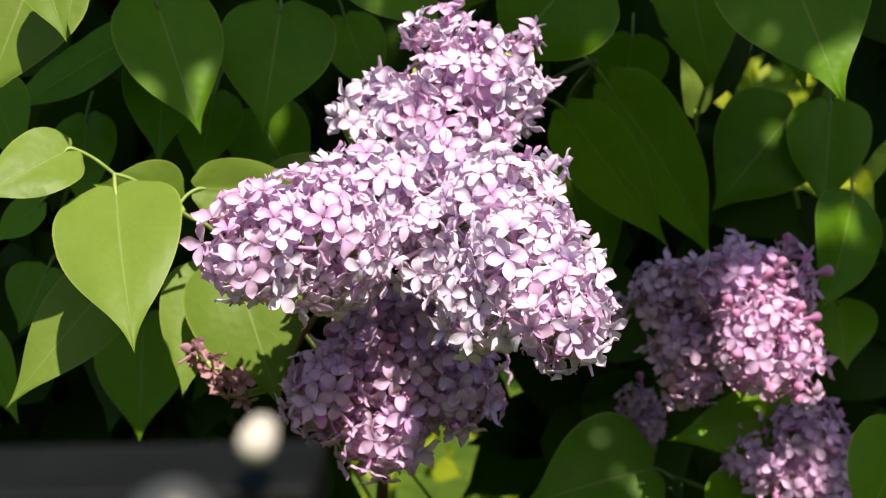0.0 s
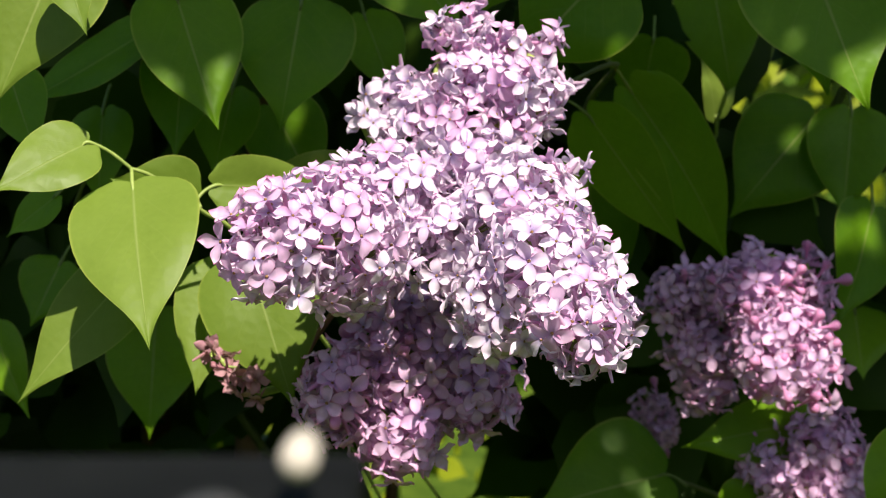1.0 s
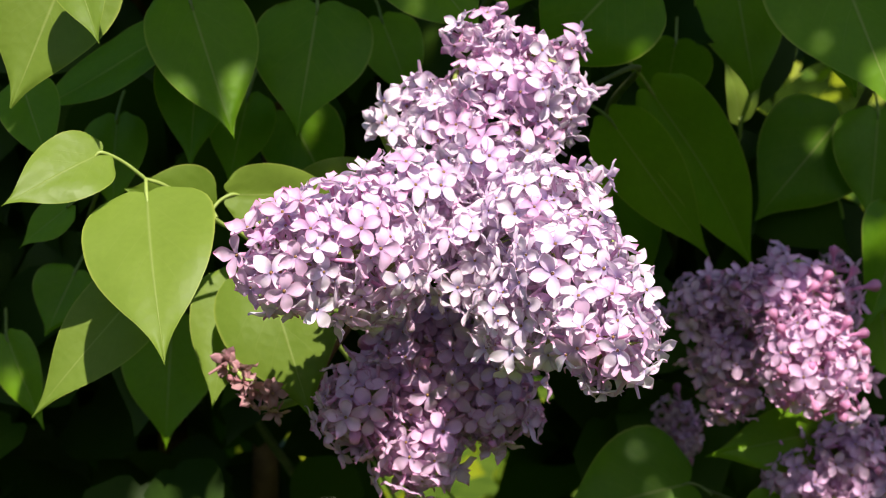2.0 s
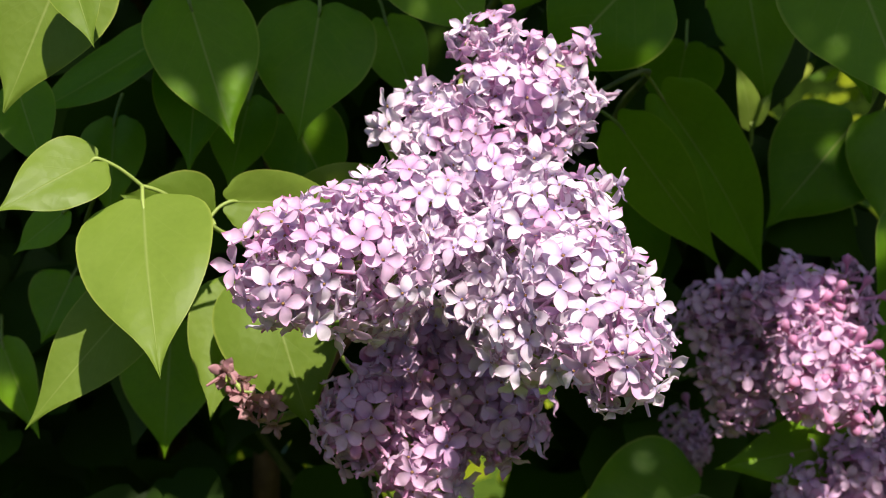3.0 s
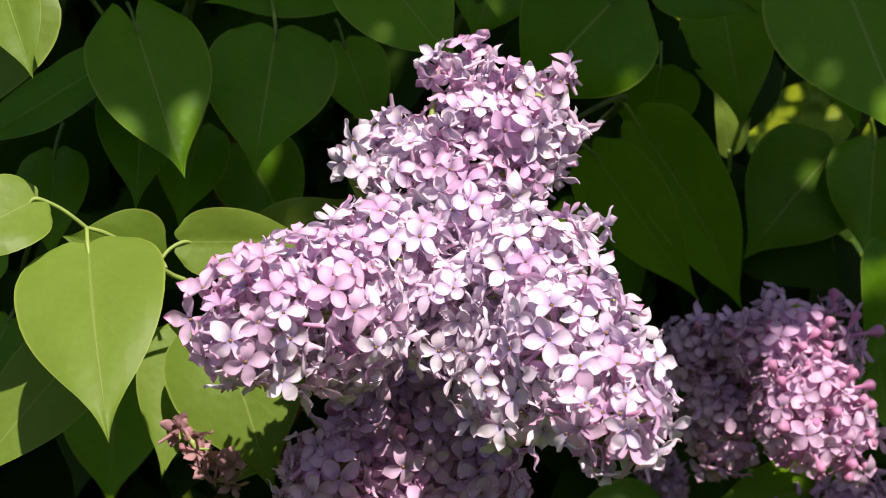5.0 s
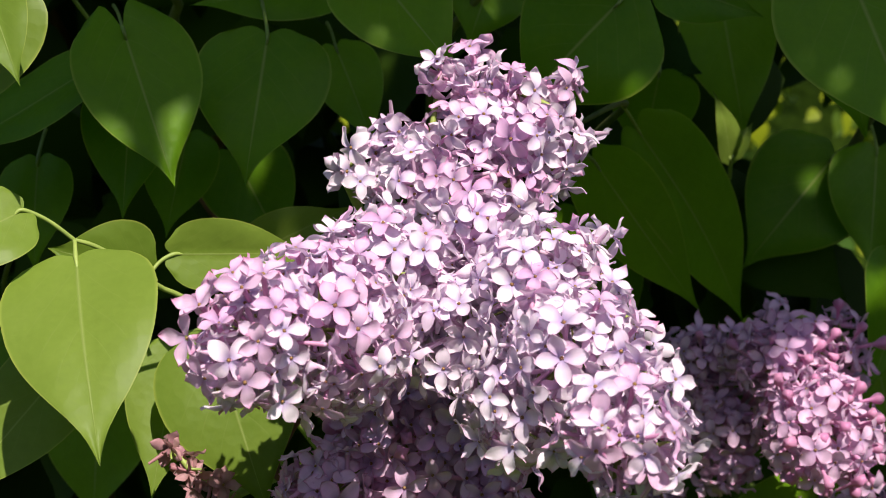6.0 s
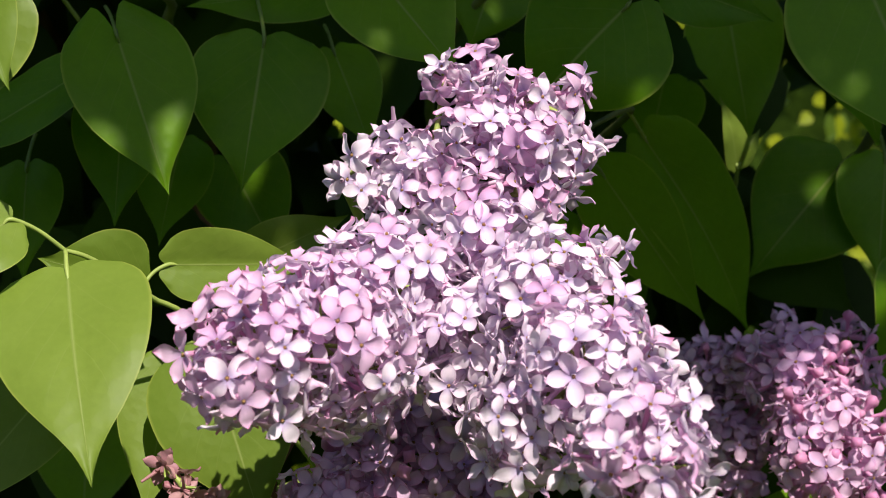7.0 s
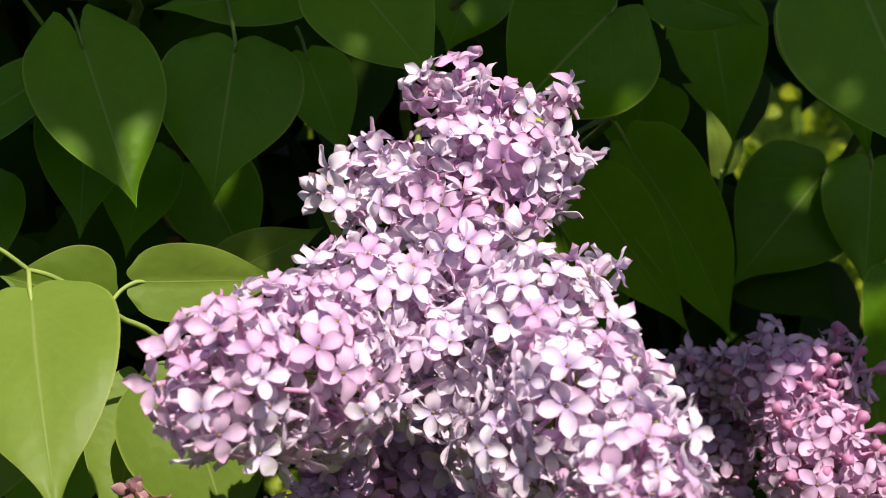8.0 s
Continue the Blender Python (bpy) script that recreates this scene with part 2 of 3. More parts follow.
def petal(verts, uvs, faces, turn, length, width, lift, cup, reflex, hook, twist, nu, nv):
    """A spoon-shaped lobe: raised margins, a bent-back blade and a small hooked tip."""
    start = len(verts)
    rot = Matrix.Rotation(turn, 4, "Z") @ Matrix.Rotation(twist, 4, "X")
    for i in range(nu + 1):
        u = (i / nu) ** 0.85
        w = 0.5 * width * float(np.interp(u, *PETAL_WIDTH))
        for j in range(nv + 1):
            s = 2 * j / nv - 1
            x = 0.0006 + u * length * (1 - 0.05 * s * s)
            z = lift * u * length - reflex * length * u * u + cup * width * s * s * math.sin(math.pi * min(1.0, 0.15 + 0.8 * u))
            z += hook * length * max(0.0, u - 0.72) ** 2 * 6 + 0.05 * length * u * math.sin(5 * u + 9 * turn + 2.4 * s) * (0.3 + abs(s) ** 3)
            verts.append(rot @ Vector((x, s * w, z)))
            uvs.append((0.06 + 0.94 * u, 0.5 + 0.5 * s))
    for i in range(nu):
        for j in range(nv):
            a = start + i * (nv + 1) + j
            faces.append((a, a + nv + 1, a + nv + 2, a + 1))


def floret_mesh(rng, openness, size=1.0, nu=10, nv=6):
    verts, uvs, faces = [], [], []
    reflex = rng.uniform(0.05, 0.60)
    for k in range(4):
        petal(verts, uvs, faces, k * math.pi / 2 + rng.uniform(-0.10, 0.10), size * rng.uniform(0.0061, 0.0072), size * rng.uniform(0.0041, 0.0048),
              openness + rng.uniform(-0.08, 0.16), rng.uniform(0.13, 0.30), reflex + rng.uniform(-0.05, 0.28), rng.uniform(0.2, 0.8), rng.uniform(-0.2, 0.2), nu, nv)
    start = len(verts)
    rings = [(0.0001, 0.0005), (0.00036, 0.0004), (0.00055, -0.0001), (0.0008, -0.0012), (0.0007, -0.006), (0.0005, -0.0095)]
    for r, z in rings:
        for k in range(6):
            a = math.pi * k / 3
            verts.append(Vector((r * size * math.cos(a), r * size * math.sin(a), z * size)))
            uvs.append((0.0 if z > -0.001 else 0.95, 0.5))
    for i in range(len(rings) - 1):
        for k in range(6):
            a, b = start + i * 6 + k, start + i * 6 + (k + 1) % 6
            faces.append((a, a + 6, b + 6, b))
    return verts, uvs, faces


def bud_mesh(rng, size=1.0):
    verts, uvs, faces = [], [], []
    profile = [(0.0004, -0.009), (0.0006, -0.004), (0.0008, -0.001), (0.0015, 0.0006), (0.0019, 0.0020), (0.0015, 0.0034), (0.0004, 0.0040)]
    for i, (r, z) in enumerate(profile):
        for k in range(8):
            a = math.pi * k / 4
            rr = r * (1 + (0.22 if k % 2 else -0.20) * (z > 0))
            verts.append(Vector((rr * size * math.cos(a), rr * size * math.sin(a), z * size)))
            uvs.append((0.98, 0.9))
    for i in range(len(profile) - 1):
        for k in range(8):
            a, b = i * 8 + k, i * 8 + (k + 1) % 8
            faces.append((a, b, b + 8, a + 8))
    faces.append(tuple(range(len(verts) - 8, len(verts))))
    return verts, uvs, faces


flower_rng = random.Random(5)
OPEN_RAW = [floret_mesh(flower_rng, 0.16 + 0.09 * (i % 4)) for i in range(20)]
CUPPED_RAW = [floret_mesh(flower_rng, 0.75, 0.92) for i in range(5)]
INNER_RAW = [floret_mesh(flower_rng, 0.15 + 0.1 * (i % 3), 1.0, 5, 4) for i in range(6)]
BUD_RAW = [bud_mesh(flower_rng, 1.12), bud_mesh(flower_rng, 0.9)]


def meshes(raw, name, mat):
    return [mesh_of(name, v, f, mat, uv) for v, uv, f in raw]


OPEN = [meshes(OPEN_RAW, "floret", m) for m in (PETAL, PINK, WILTED)]
CUPPED = [meshes(CUPPED_RAW, "floret", m) for m in (PETAL, PINK, WILTED)]
BUDS = [meshes(BUD_RAW, "bud", m) for m in (PETAL, PINK, WILTED)]


def spread(balls, step, inset, rng, loose=0.0019):
    """Even places on the skin of the joined balls, with their outward directions."""
    found = []
    for cx, cy, cz, r in balls:
        r = max(0.002, r - inset)
        n = max(6, int(4 * math.pi * r * r / (step * step * 0.42)))
        spin = rng.uniform(0, 6.28)
        tilt = Euler((rng.uniform(0, 6), rng.uniform(0, 6), 0)).to_matrix()
        order = list(range(n))
        rng.shuffle(order)
        for i in order:
            z = 1 - 2 * (i + 0.5) / n
            a = spin + i * 2.399963
            d = tilt @ Vector((math.sqrt(1 - z * z) * math.cos(a), math.sqrt(1 - z * z) * math.sin(a), z))
            p = Vector((cx, cy, cz)) + d * (r + rng.gauss(0, loose) + (rng.uniform(0.001, 0.003) if rng.random() < 0.08 else 0))
            if any((p - Vector(b[:3])).length < b[3] - inset - 0.002 for b in balls if b[:3] != (cx, cy, cz)):
                continue
            if any((p - q).length < step for q, _ in found):
                continue
            found.append((p, d))
    return found


def facing(p, d, rng, wild, size=1.0):
    d = (d + Vector((rng.gauss(0, wild), rng.gauss(0, wild), rng.gauss(0, wild)))).normalized()
    m = d.to_track_quat("Z", "Y").to_matrix().to_4x4()
    s = size * rng.uniform(0.86, 1.12)
    return Matrix.Translation(p) @ m @ Matrix.Rotation(rng.uniform(0, 6.28), 4, "Z") @ Matrix.Scale(s, 4)


def panicle(label, foot, tint, bud_share, balls, blush=0.04):
    """A lilac flower head: a branched stalk with its florets and buds."""
    rng = random.Random(len(label) * 7 + int(1000 * balls[0][3]))
    ob = new("lilac_panicle")
    tagged(ob, label, "flower head", "flower heads of the lilac bush")
    centres = [Vector(b[:3]) for b in balls]
    root = Vector(foot)
    sv, sf = [], []

    def stick(points, radii, sides=6):
        v, f = tube(points, radii, sides)
        k = len(sv)
        sv.extend(v)
        sf.extend(tuple(i + k for i in face) for face in f)

    hub = min(centres, key=lambda c: (c - root).length)
    stick([root, (root + hub) / 2 + Vector((0, 0.004, 0.003)), hub], [0.0024, 0.002, 0.0016])
    done = [hub]
    for c in sorted(centres, key=lambda q: (q - hub).length):
        if c is not hub:
            near = min(done, key=lambda q: (q - c).length)
            stick([near, (near + c) / 2 + Vector((0, 0.002, 0)), c], [0.0012, 0.0010, 0.0008])
            done.append(c)
    size = 1.08 if tint == 1 else 0.85 if tint == 2 else 1.0
    reach = max((c - root).length + b[3] for c, b in zip(centres, balls))
    skin = spread(balls, 0.0066 * size, 0.0020, rng)
    for p, d in skin[::3]:
        c = min(centres, key=lambda q: (q - p).length)
        stick([c, p - d * 0.008], [0.0007, 0.0004], 4)
    part_of("stalk", mesh_of("stalk", sv, sf, STALK), ob)
    if len(skin) > 300:
        skin.sort(key=lambda q: q[0].y)
    rest = skin[300:]
    for p, d in skin[:300]:
        end = max(0.0, (p - root).normalized().dot(d))
        far = ((p - root).length / reach - 0.70) / 0.30
        hue = 1 if tint == 0 and rng.random() < blush + 0.65 * max(0.0, far) else tint
        roll = rng.random()
        if roll < bud_share * (0.4 + end):
            part_of("bud", rng.choice(BUDS[tint]), ob).matrix_basis = facing(p + d * 0.001, d, rng, 0.35, size)
        elif roll < bud_share + 0.10:
            part_of("floret", rng.choice(CUPPED[hue]), ob).matrix_basis = facing(p, d, rng, 0.30, size)
        else:
            part_of("floret", rng.choice(OPEN[hue]), ob).matrix_basis = facing(p, d, rng, 0.24, 1.0 * size)
    # the florets that stand deeper, between the outer ones
    v, u, f = [], [], []
    for p, d in rest + spread(balls, 0.0078, 0.0056, rng) + spread(balls, 0.0095, 0.0125, rng):
        m = facing(p, d, rng, 0.40, size)
        rv, ru, rf = rng.choice(INNER_RAW)
        k = len(v)
        v.extend(m @ q for q in rv)
        u.extend(ru)
        f.extend(tuple(i + k for i in face) for face in rf)
    tagged(part_of("floret_mass", mesh_of("floret_mass", v, f, (PETAL, PINK, WILTED)[tint], u), ob), kind="stuff")
    return ob


# ---- ground and far green ----
def ground():
    n, verts, faces = 60, [], []
    for i in range(n + 1):
        for j in range(n + 1):
            x, y = [math.copysign(abs(a) ** 3, a) * 400 for a in (2 * i / n - 1, 2 * j / n - 1)]
            near = max(0.0, 1 - math.hypot(x, y) / 30)
            verts.append((x, y, -0.03 * near * noise.noise(Vector((x * 0.7, y * 0.7, 0)))))
    for i in range(n):
        for j in range(n):
            a = i * (n + 1) + j
            faces.append((a, a + n + 1, a + n + 2, a + 1))
    tagged(new("ground", mesh_of("ground", verts, faces, GRASS)), "uneven mown grass under the lilac bush", "ground", kind="structure")


def leaf_mass(name, label, mat, count, place, size, seed, stays=None):
    """Many leaves of the bush that nobody could count, in one mesh."""
    rng = random.Random(seed)
    raw = [blade(1.0, 0.8, 0.2, 0.12, w, 7, 4) for w in (0.4, 2.0, 4.1)]
    v, u, f = [], [], []
    for _ in range(count):
        p = place(rng)
        if p is None:
            continue
        length = rng.uniform(*size)
        droop = Vector((rng.gauss(0, 0.55), rng.gauss(-0.15, 0.45), -rng.uniform(0.1, 1.0))).normalized()
        m = frame_of(p, Vector(p) + droop, rng.gauss(0, 30)) @ Matrix.Scale(length, 4)
        rv, ru, rf = raw[rng.randrange(3)]
        k = len(v)
        points = [m @ Vector(q) for q in rv]
        if stays and not stays(points):
            continue
        v.extend(points)
        u.extend(ru)
        f.extend(tuple(i + k for i in face) for face in rf)
    return tagged(new(name, mesh_of(name, v, f, mat, u)), label, "foliage", kind="stuff")


def in_round(x0, x1, y0, y1, z0, z1, corner=3.0, ragged=0.25):
    """Places in a rounded clump with an uneven outline."""
    def pick(rng):
        while True:
            a = Vector((rng.uniform(-1, 1), rng.uniform(-1, 1), rng.uniform(-1, 1)))
            out = (abs(a.x) ** corner + abs(a.y) ** corner + abs(a.z) ** corner) ** (1 / corner)
            if out < 1 + ragged * noise.noise(a * 2.3):
                return Vector(((x0 + x1) / 2 + a.x * (x1 - x0) / 2, (y0 + y1) / 2 + a.y * (y1 - y0) / 2, (z0 + z1) / 2 + a.z * (z1 - z0) / 2))
    return pick


def in_shrubs(shrubs):
    """Places in the leafy skins of a row of round shrubs that stand on the ground."""
    def pick(rng):
        x, y, width, height = rng.choice(shrubs)
        a = Vector((rng.gauss(0, 1), rng.gauss(0, 1), rng.gauss(0, 1))).normalized()
        a *= rng.uniform(0.72, 1.0) * (1 + 0.2 * noise.noise(a * 2.6 + Vector((x, y, 0))))
        return Vector((x + a.x * width / 2, y + a.y * width / 2, max(0.02, height * (0.45 + 0.55 * a.z))))
    return pick


ground()


def sky_block_hedge():
    """A tall hedge ring, added to block low sky light; it closes the place all round."""
    n, rows, verts, faces = 120, 16, [], []
    for i in range(n):
        a = 2 * math.pi * i / n
        for j in range(rows + 1):
            z = 3.1 * j / rows
            r = 5.6 + 0.45 * noise.noise(Vector((6 * math.cos(a), 6 * math.sin(a), z))) + 0.18 * noise.noise(Vector((25 * math.cos(a), 25 * math.sin(a), 4 * z)))
            r += 0.5 * (j / rows) ** 4
            verts.append((r * math.cos(a), r * math.sin(a), z - 0.05 + 0.3 * noise.noise(Vector((9 * math.cos(a), 9 * math.sin(a), 1))) * j / rows))
    for i in range(n):
        for j in range(rows):
            a, b = i * (rows + 1) + j, ((i + 1) % n) * (rows + 1) + j
            faces.append((a, b, b + 1, a + 1))
    tagged(new("backdrop", mesh_of("backdrop", verts, faces, HEDGE)), "tall dark green hedge ring added to block the low sky", "hedge", kind="structure")


sky_block_hedge()


def with_gaps(place, gaps):
    """Places outside the given gaps between the branches, through which one sees the garden behind."""
    def pick(rng):
        p = place(rng)
        q = p - Vector((0, -0.5, 1.43))
        return None if any(math.hypot(q.x / q.y - x, q.z / q.y - z) < r + 0.021 / q.y for x, z, r in gaps) else p
    return pick


GAPS = [(-0.035, -0.314, 0.014), (0.029, -0.309, 0.017), (0.050, -0.281, 0.011), (0.288, -0.156, 0.014), (0.248, -0.038, 0.007), (0.275, -0.049, 0.009), (0.296, -0.139, 0.015), (-0.232, -0.261, 0.007), (-0.165, -0.290, 0.005), (0.158, -0.001, 0.007), (0.294, -0.117, 0.009),
        (0.040, -0.339, 0.013), (0.056, -0.359, 0.014), (0.020, -0.351, 0.014), (-0.020, -0.355, 0.016), (-0.044, -0.338, 0.011), (-0.166, -0.305, 0.007), (-0.110, -0.293, 0.008), (0.068, -0.351, 0.011), (0.235, -0.074, 0.013), (0.257, -0.086, 0.010), (0.218, -0.072, 0.009), (0.289, -0.188, 0.016), (0.273, -0.176, 0.011), (0.250, -0.095, 0.009), (0.284, -0.153, 0.008)]
leaf_mass("inner_foliage", "dark shaded leaves inside the lilac bush", SHADE_MASS, 2300, with_gaps(in_round(-0.52, 0.56, 0.25, 0.64, 1.08, 1.80, 5.0, 0.12), GAPS), (0.05, 0.085), 21)


# small openings cut into the added roof of leaves: x and height where their light crosses the plane of the flower
# heads, and size
FLECKS = [(-0.165, 1.370, 0.015), (-0.080, 1.388, 0.006), (0.174, 1.559, 0.009)]


def clear_of_sun(points):
    """True for a roof leaf that keeps off the ways of the sun to the flower heads and the pale twig."""
    for p in points[::2]:
        q = p - SUN * ((p.y - 0.06) / SUN.y)
        z = q.z + 0.012 * noise.noise(q * 45)
        if q.x < -0.02:
            lit = z < 1.352
        elif q.x < 0.050:
            lit = z < 1.38
        elif q.x < 0.075:
            lit = z < 1.23
        elif q.x < 0.165:
            lit = q.x > 0.160 and 1.28 < z < 1.372
        else:
            lit = q.x < 0.187 and 1.28 < z < (1.40 if q.x > 0.168 else 1.375)
        if lit or any(math.hypot(q.x - x, z - h) < r for x, h, r in FLECKS):
            return False
    return True


# leaf roof added out of view to shade the leaves behind the flowers
leaf_mass("upper_foliage", "unseen leaf roof added to shade the lilac bush", SHADE_ROOF, 2500, in_round(-0.29, 0.45, -0.63, 0.22, 1.985, 2.13, 6.0, 0.10), (0.036, 0.060), 31, clear_of_sun)
# low leaves below the view, added to stop light bouncing off the grass
leaf_mass("front_foliage", "unseen low leaves added to block light from the grass", SHADE_MASS, 900, in_round(-0.55, 0.58, -0.02, 0.40, 0.35, 1.06, 4.0, 0.15), (0.05, 0.08), 25)
leaf_mass("lower_foliage", "loose low leaves of the lilac bush", SHADE_MASS, 600, with_gaps(in_round(-0.5, 0.52, 0.30, 0.78, 0.55, 1.22, 4.0, 0.2), GAPS), (0.05, 0.08), 23)
SHRUBS = [(-1.45, 2.5, 1.0, 1.7), (-0.65, 2.35, 1.0, 1.55), (0.15, 2.3, 1.0, 1.6), (0.85, 2.45, 1.05, 1.95), (1.65, 2.6, 1.0, 1.7)]
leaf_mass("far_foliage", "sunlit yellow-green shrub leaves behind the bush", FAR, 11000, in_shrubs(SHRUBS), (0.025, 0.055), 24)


bush = tagged(new("lilac_bush"), "old lilac bush with several brown woody stems", "bush")


def woody_stem(points, radii):
    part_of("stem", mesh_of("stem", *tube(points, radii, 10), BARK), bush)


woody_stem([(-0.137, 0.38, -0.02), (-0.127, 0.37, 0.5), (-0.117, 0.36, 1.052), (-0.117, 0.36, 1.152), (-0.087, 0.36, 1.7)], [0.020, 0.016, 0.010, 0.008, 0.004])
woody_stem([(-0.050, 0.42, -0.02), (-0.020, 0.42, 0.5), (-0.030, 0.40, 1.011), (-0.027, 0.40, 1.161), (0.04, 0.40, 1.7)], [0.014, 0.010, 0.005, 0.0035, 0.002])
woody_stem([(0.14, 0.52, -0.02), (0.16, 0.52, 0.5), (0.16, 0.50, 1.0), (0.17, 0.48, 1.28), (0.18, 0.46, 1.7)], [0.020, 0.016, 0.012, 0.009, 0.004])
woody_stem([(-0.17, 0.45, -0.02), (-0.20, 0.46, 0.6), (-0.19, 0.45, 1.1), (-0.21, 0.44, 1.6)], [0.018, 0.014, 0.010, 0.004])
# limbs added to carry the shading roof of leaves
woody_stem([(0.035, 0.40, 1.66), (0.04, 0.34, 1.85), (0.06, 0.12, 2.02), (0.08, -0.18, 2.06)], [0.005, 0.0045, 0.004, 0.002])
woody_stem([(-0.087, 0.36, 1.66), (-0.10, 0.33, 1.84), (-0.12, 0.12, 2.02), (-0.11, -0.15, 2.06)], [0.005, 0.0045, 0.004, 0.002])
woody_stem([(0.178, 0.465, 1.64), (0.21, 0.36, 1.88), (0.26, 0.10, 2.03), (0.30, -0.18, 2.06)], [0.005, 0.0045, 0.004, 0.002])

part_of("twig", mesh_of("twig", *tube([(-0.0300, 0.0450, 1.2560), (-0.0534, 0.0580, 1.2623), (0.0, 0.10, 1.33)], [0.0015, 0.0014, 0.0013]), RED_TWIG), bush, "thin reddish-brown twig")

# ---- leafy twigs ----
SUNNY_TWIGS = set()
t_left = twig("leafy side twig with pale sunlit leaves", [(0.0200, 0.3000, 1.1000), (-0.0667, 0.0905, 1.2906), (-0.0922, 0.0499, 1.3250), (-0.1055, 0.0317, 1.3389), (-0.1128, 0.0261, 1.3427)])
leaf(t_left, (-0.1109, 0.0185, 1.3383), (-0.0961, -0.0361, 1.2881), 0.0483, 0, 0.12, 0.12, (-0.1128, 0.0261, 1.3427), 0.02)
leaf(t_left, (-0.1269, 0.0195, 1.3528), (-0.1571, -0.0039, 1.3375), 0.0280, 5, 0.15, 0.1, (-0.1128, 0.0261, 1.3427))
leaf(t_left, (-0.1177, 0.0550, 1.3024), (-0.1615, 0.0340, 1.2511), 0.0330, 0, 0.15, 0.05, (-0.1009, 0.0645, 1.3209))
leaf(t_left, (-0.0955, 0.0602, 1.3261), (-0.1278, 0.0565, 1.3361), 0.0330, -10, 0.25, 0.1, (-0.0920, 0.0549, 1.3247))
leaf(t_left, (-0.0870, 0.0600, 1.3330), (-0.0392, 0.0780, 1.3302), 0.0250, 15, 0.32, 0.05, (-0.0954, 0.0550, 1.3253))
leaf(t_left, (-0.0655, 0.1150, 1.3252), (-0.0281, 0.1180, 1.3420), 0.0230, 20, 0.2, 0.1, (-0.0711, 0.0939, 1.3145))
t_ul = twig("drooping upper twig with heart-shaped leaves in shade", [(0.0000, 0.3600, 1.2000), (-0.0959, 0.2248, 1.3835), (-0.1005, 0.1897, 1.4214), (-0.1180, 0.1494, 1.4224), (-0.1324, 0.1298, 1.4262)])
leaf(t_ul, (-0.1088, 0.1071, 1.4084), (-0.0889, 0.0862, 1.3536), 0.0460, 0, 0.2, 0.1, (-0.1191, 0.1488, 1.4178), 0.17)
leaf(t_ul, (-0.0595, 0.1421, 1.4062), (-0.0672, 0.1162, 1.3510), 0.0535, 5, 0.08, 0.08, (-0.0647, 0.1795, 1.4210), 0.05)
leaf(t_ul, (-0.1125, 0.1446, 1.3877), (-0.1143, 0.1225, 1.3387), 0.0361, 0, 0.2, 0.1, (-0.1120, 0.1615, 1.3986))
leaf(t_ul, (-0.0950, 0.1719, 1.3664), (-0.1030, 0.1561, 1.3263), 0.0314, 0, 0.2, 0.1, (-0.0928, 0.1882, 1.3774))
leaf(t_ul, (-0.1235, 0.1355, 1.3952), (-0.1854, 0.1205, 1.3602), 0.0407, 10, 0.15, 0.05, (-0.1133, 0.1500, 1.4010))
leaf(t_ul, (-0.1530, 0.1605, 1.3574), (-0.1531, 0.1444, 1.3145), 0.0311, 0, 0.2, 0.1, (-0.1530, 0.1767, 1.3686))
leaf(t_ul, (-0.0804, 0.2009, 1.3573), (-0.0573, 0.1946, 1.3130), 0.0410, 0, 0.2, 0.1, (-0.0859, 0.2144, 1.3679))
leaf(t_ul, (-0.1786, 0.1024, 1.3754), (-0.1621, 0.0776, 1.3426), 0.0259, 0, 0.2, 0.1, (-0.1831, 0.1212, 1.3843))
t_tl = twig("high twig with pale half-sunlit leaves", [(-0.0500, 0.3600, 1.2500), (-0.1521, 0.2110, 1.4296), (-0.1387, 0.0918, 1.4434), (-0.1403, 0.0405, 1.4378)])
leaf(t_tl, (-0.1337, 0.0133, 1.4241), (-0.1192, -0.0112, 1.3929), 0.0208, 0, 0.25, 0.1, (-0.1415, 0.0301, 1.4352))
leaf(t_tl, (-0.1379, 0.0388, 1.4254), (-0.1604, 0.0209, 1.3699), 0.0493, 0, 0.2, 0.08, (-0.1356, 0.0606, 1.4372))
t_top = twig("overhead twig with broad dark green leaves", [(0.0600, 0.3800, 1.2500), (0.0063, 0.2635, 1.3717), (0.0360, 0.1909, 1.4300), (0.0810, 0.1500, 1.4263)])
leaf(t_top, (-0.0229, 0.1310, 1.4350), (0.0117, 0.1049, 1.3926), 0.0456, 0, 0.15, 0.1, (-0.0099, 0.1721, 1.4403))
leaf(t_top, (0.0716, 0.1084, 1.4175), (0.0349, 0.1179, 1.3778), 0.0587, 0, 0.12, 0.12, (0.0803, 0.1498, 1.4252), 0.14)
leaf(t_top, (0.0967, 0.1703, 1.4269), (0.1366, 0.1580, 1.4117), 0.0265, 10, 0.2, 0.1, (0.0859, 0.1856, 1.4310))
leaf(t_top, (-0.0348, 0.1903, 1.4259), (-0.0921, 0.1691, 1.4189), 0.0272, 10, 0.2, 0.1, (-0.0236, 0.2065, 1.4273))
leaf(t_top, (-0.0356, 0.2070, 1.4006), (-0.0195, 0.1911, 1.3593), 0.0303, 0, 0.2, 0.1, (-0.0397, 0.2230, 1.4111))
leaf(t_top, (0.0331, 0.2119, 1.4354), (0.0209, 0.2069, 1.4004), 0.0378, 0, 0.2, 0.1, (0.0370, 0.2254, 1.4466))
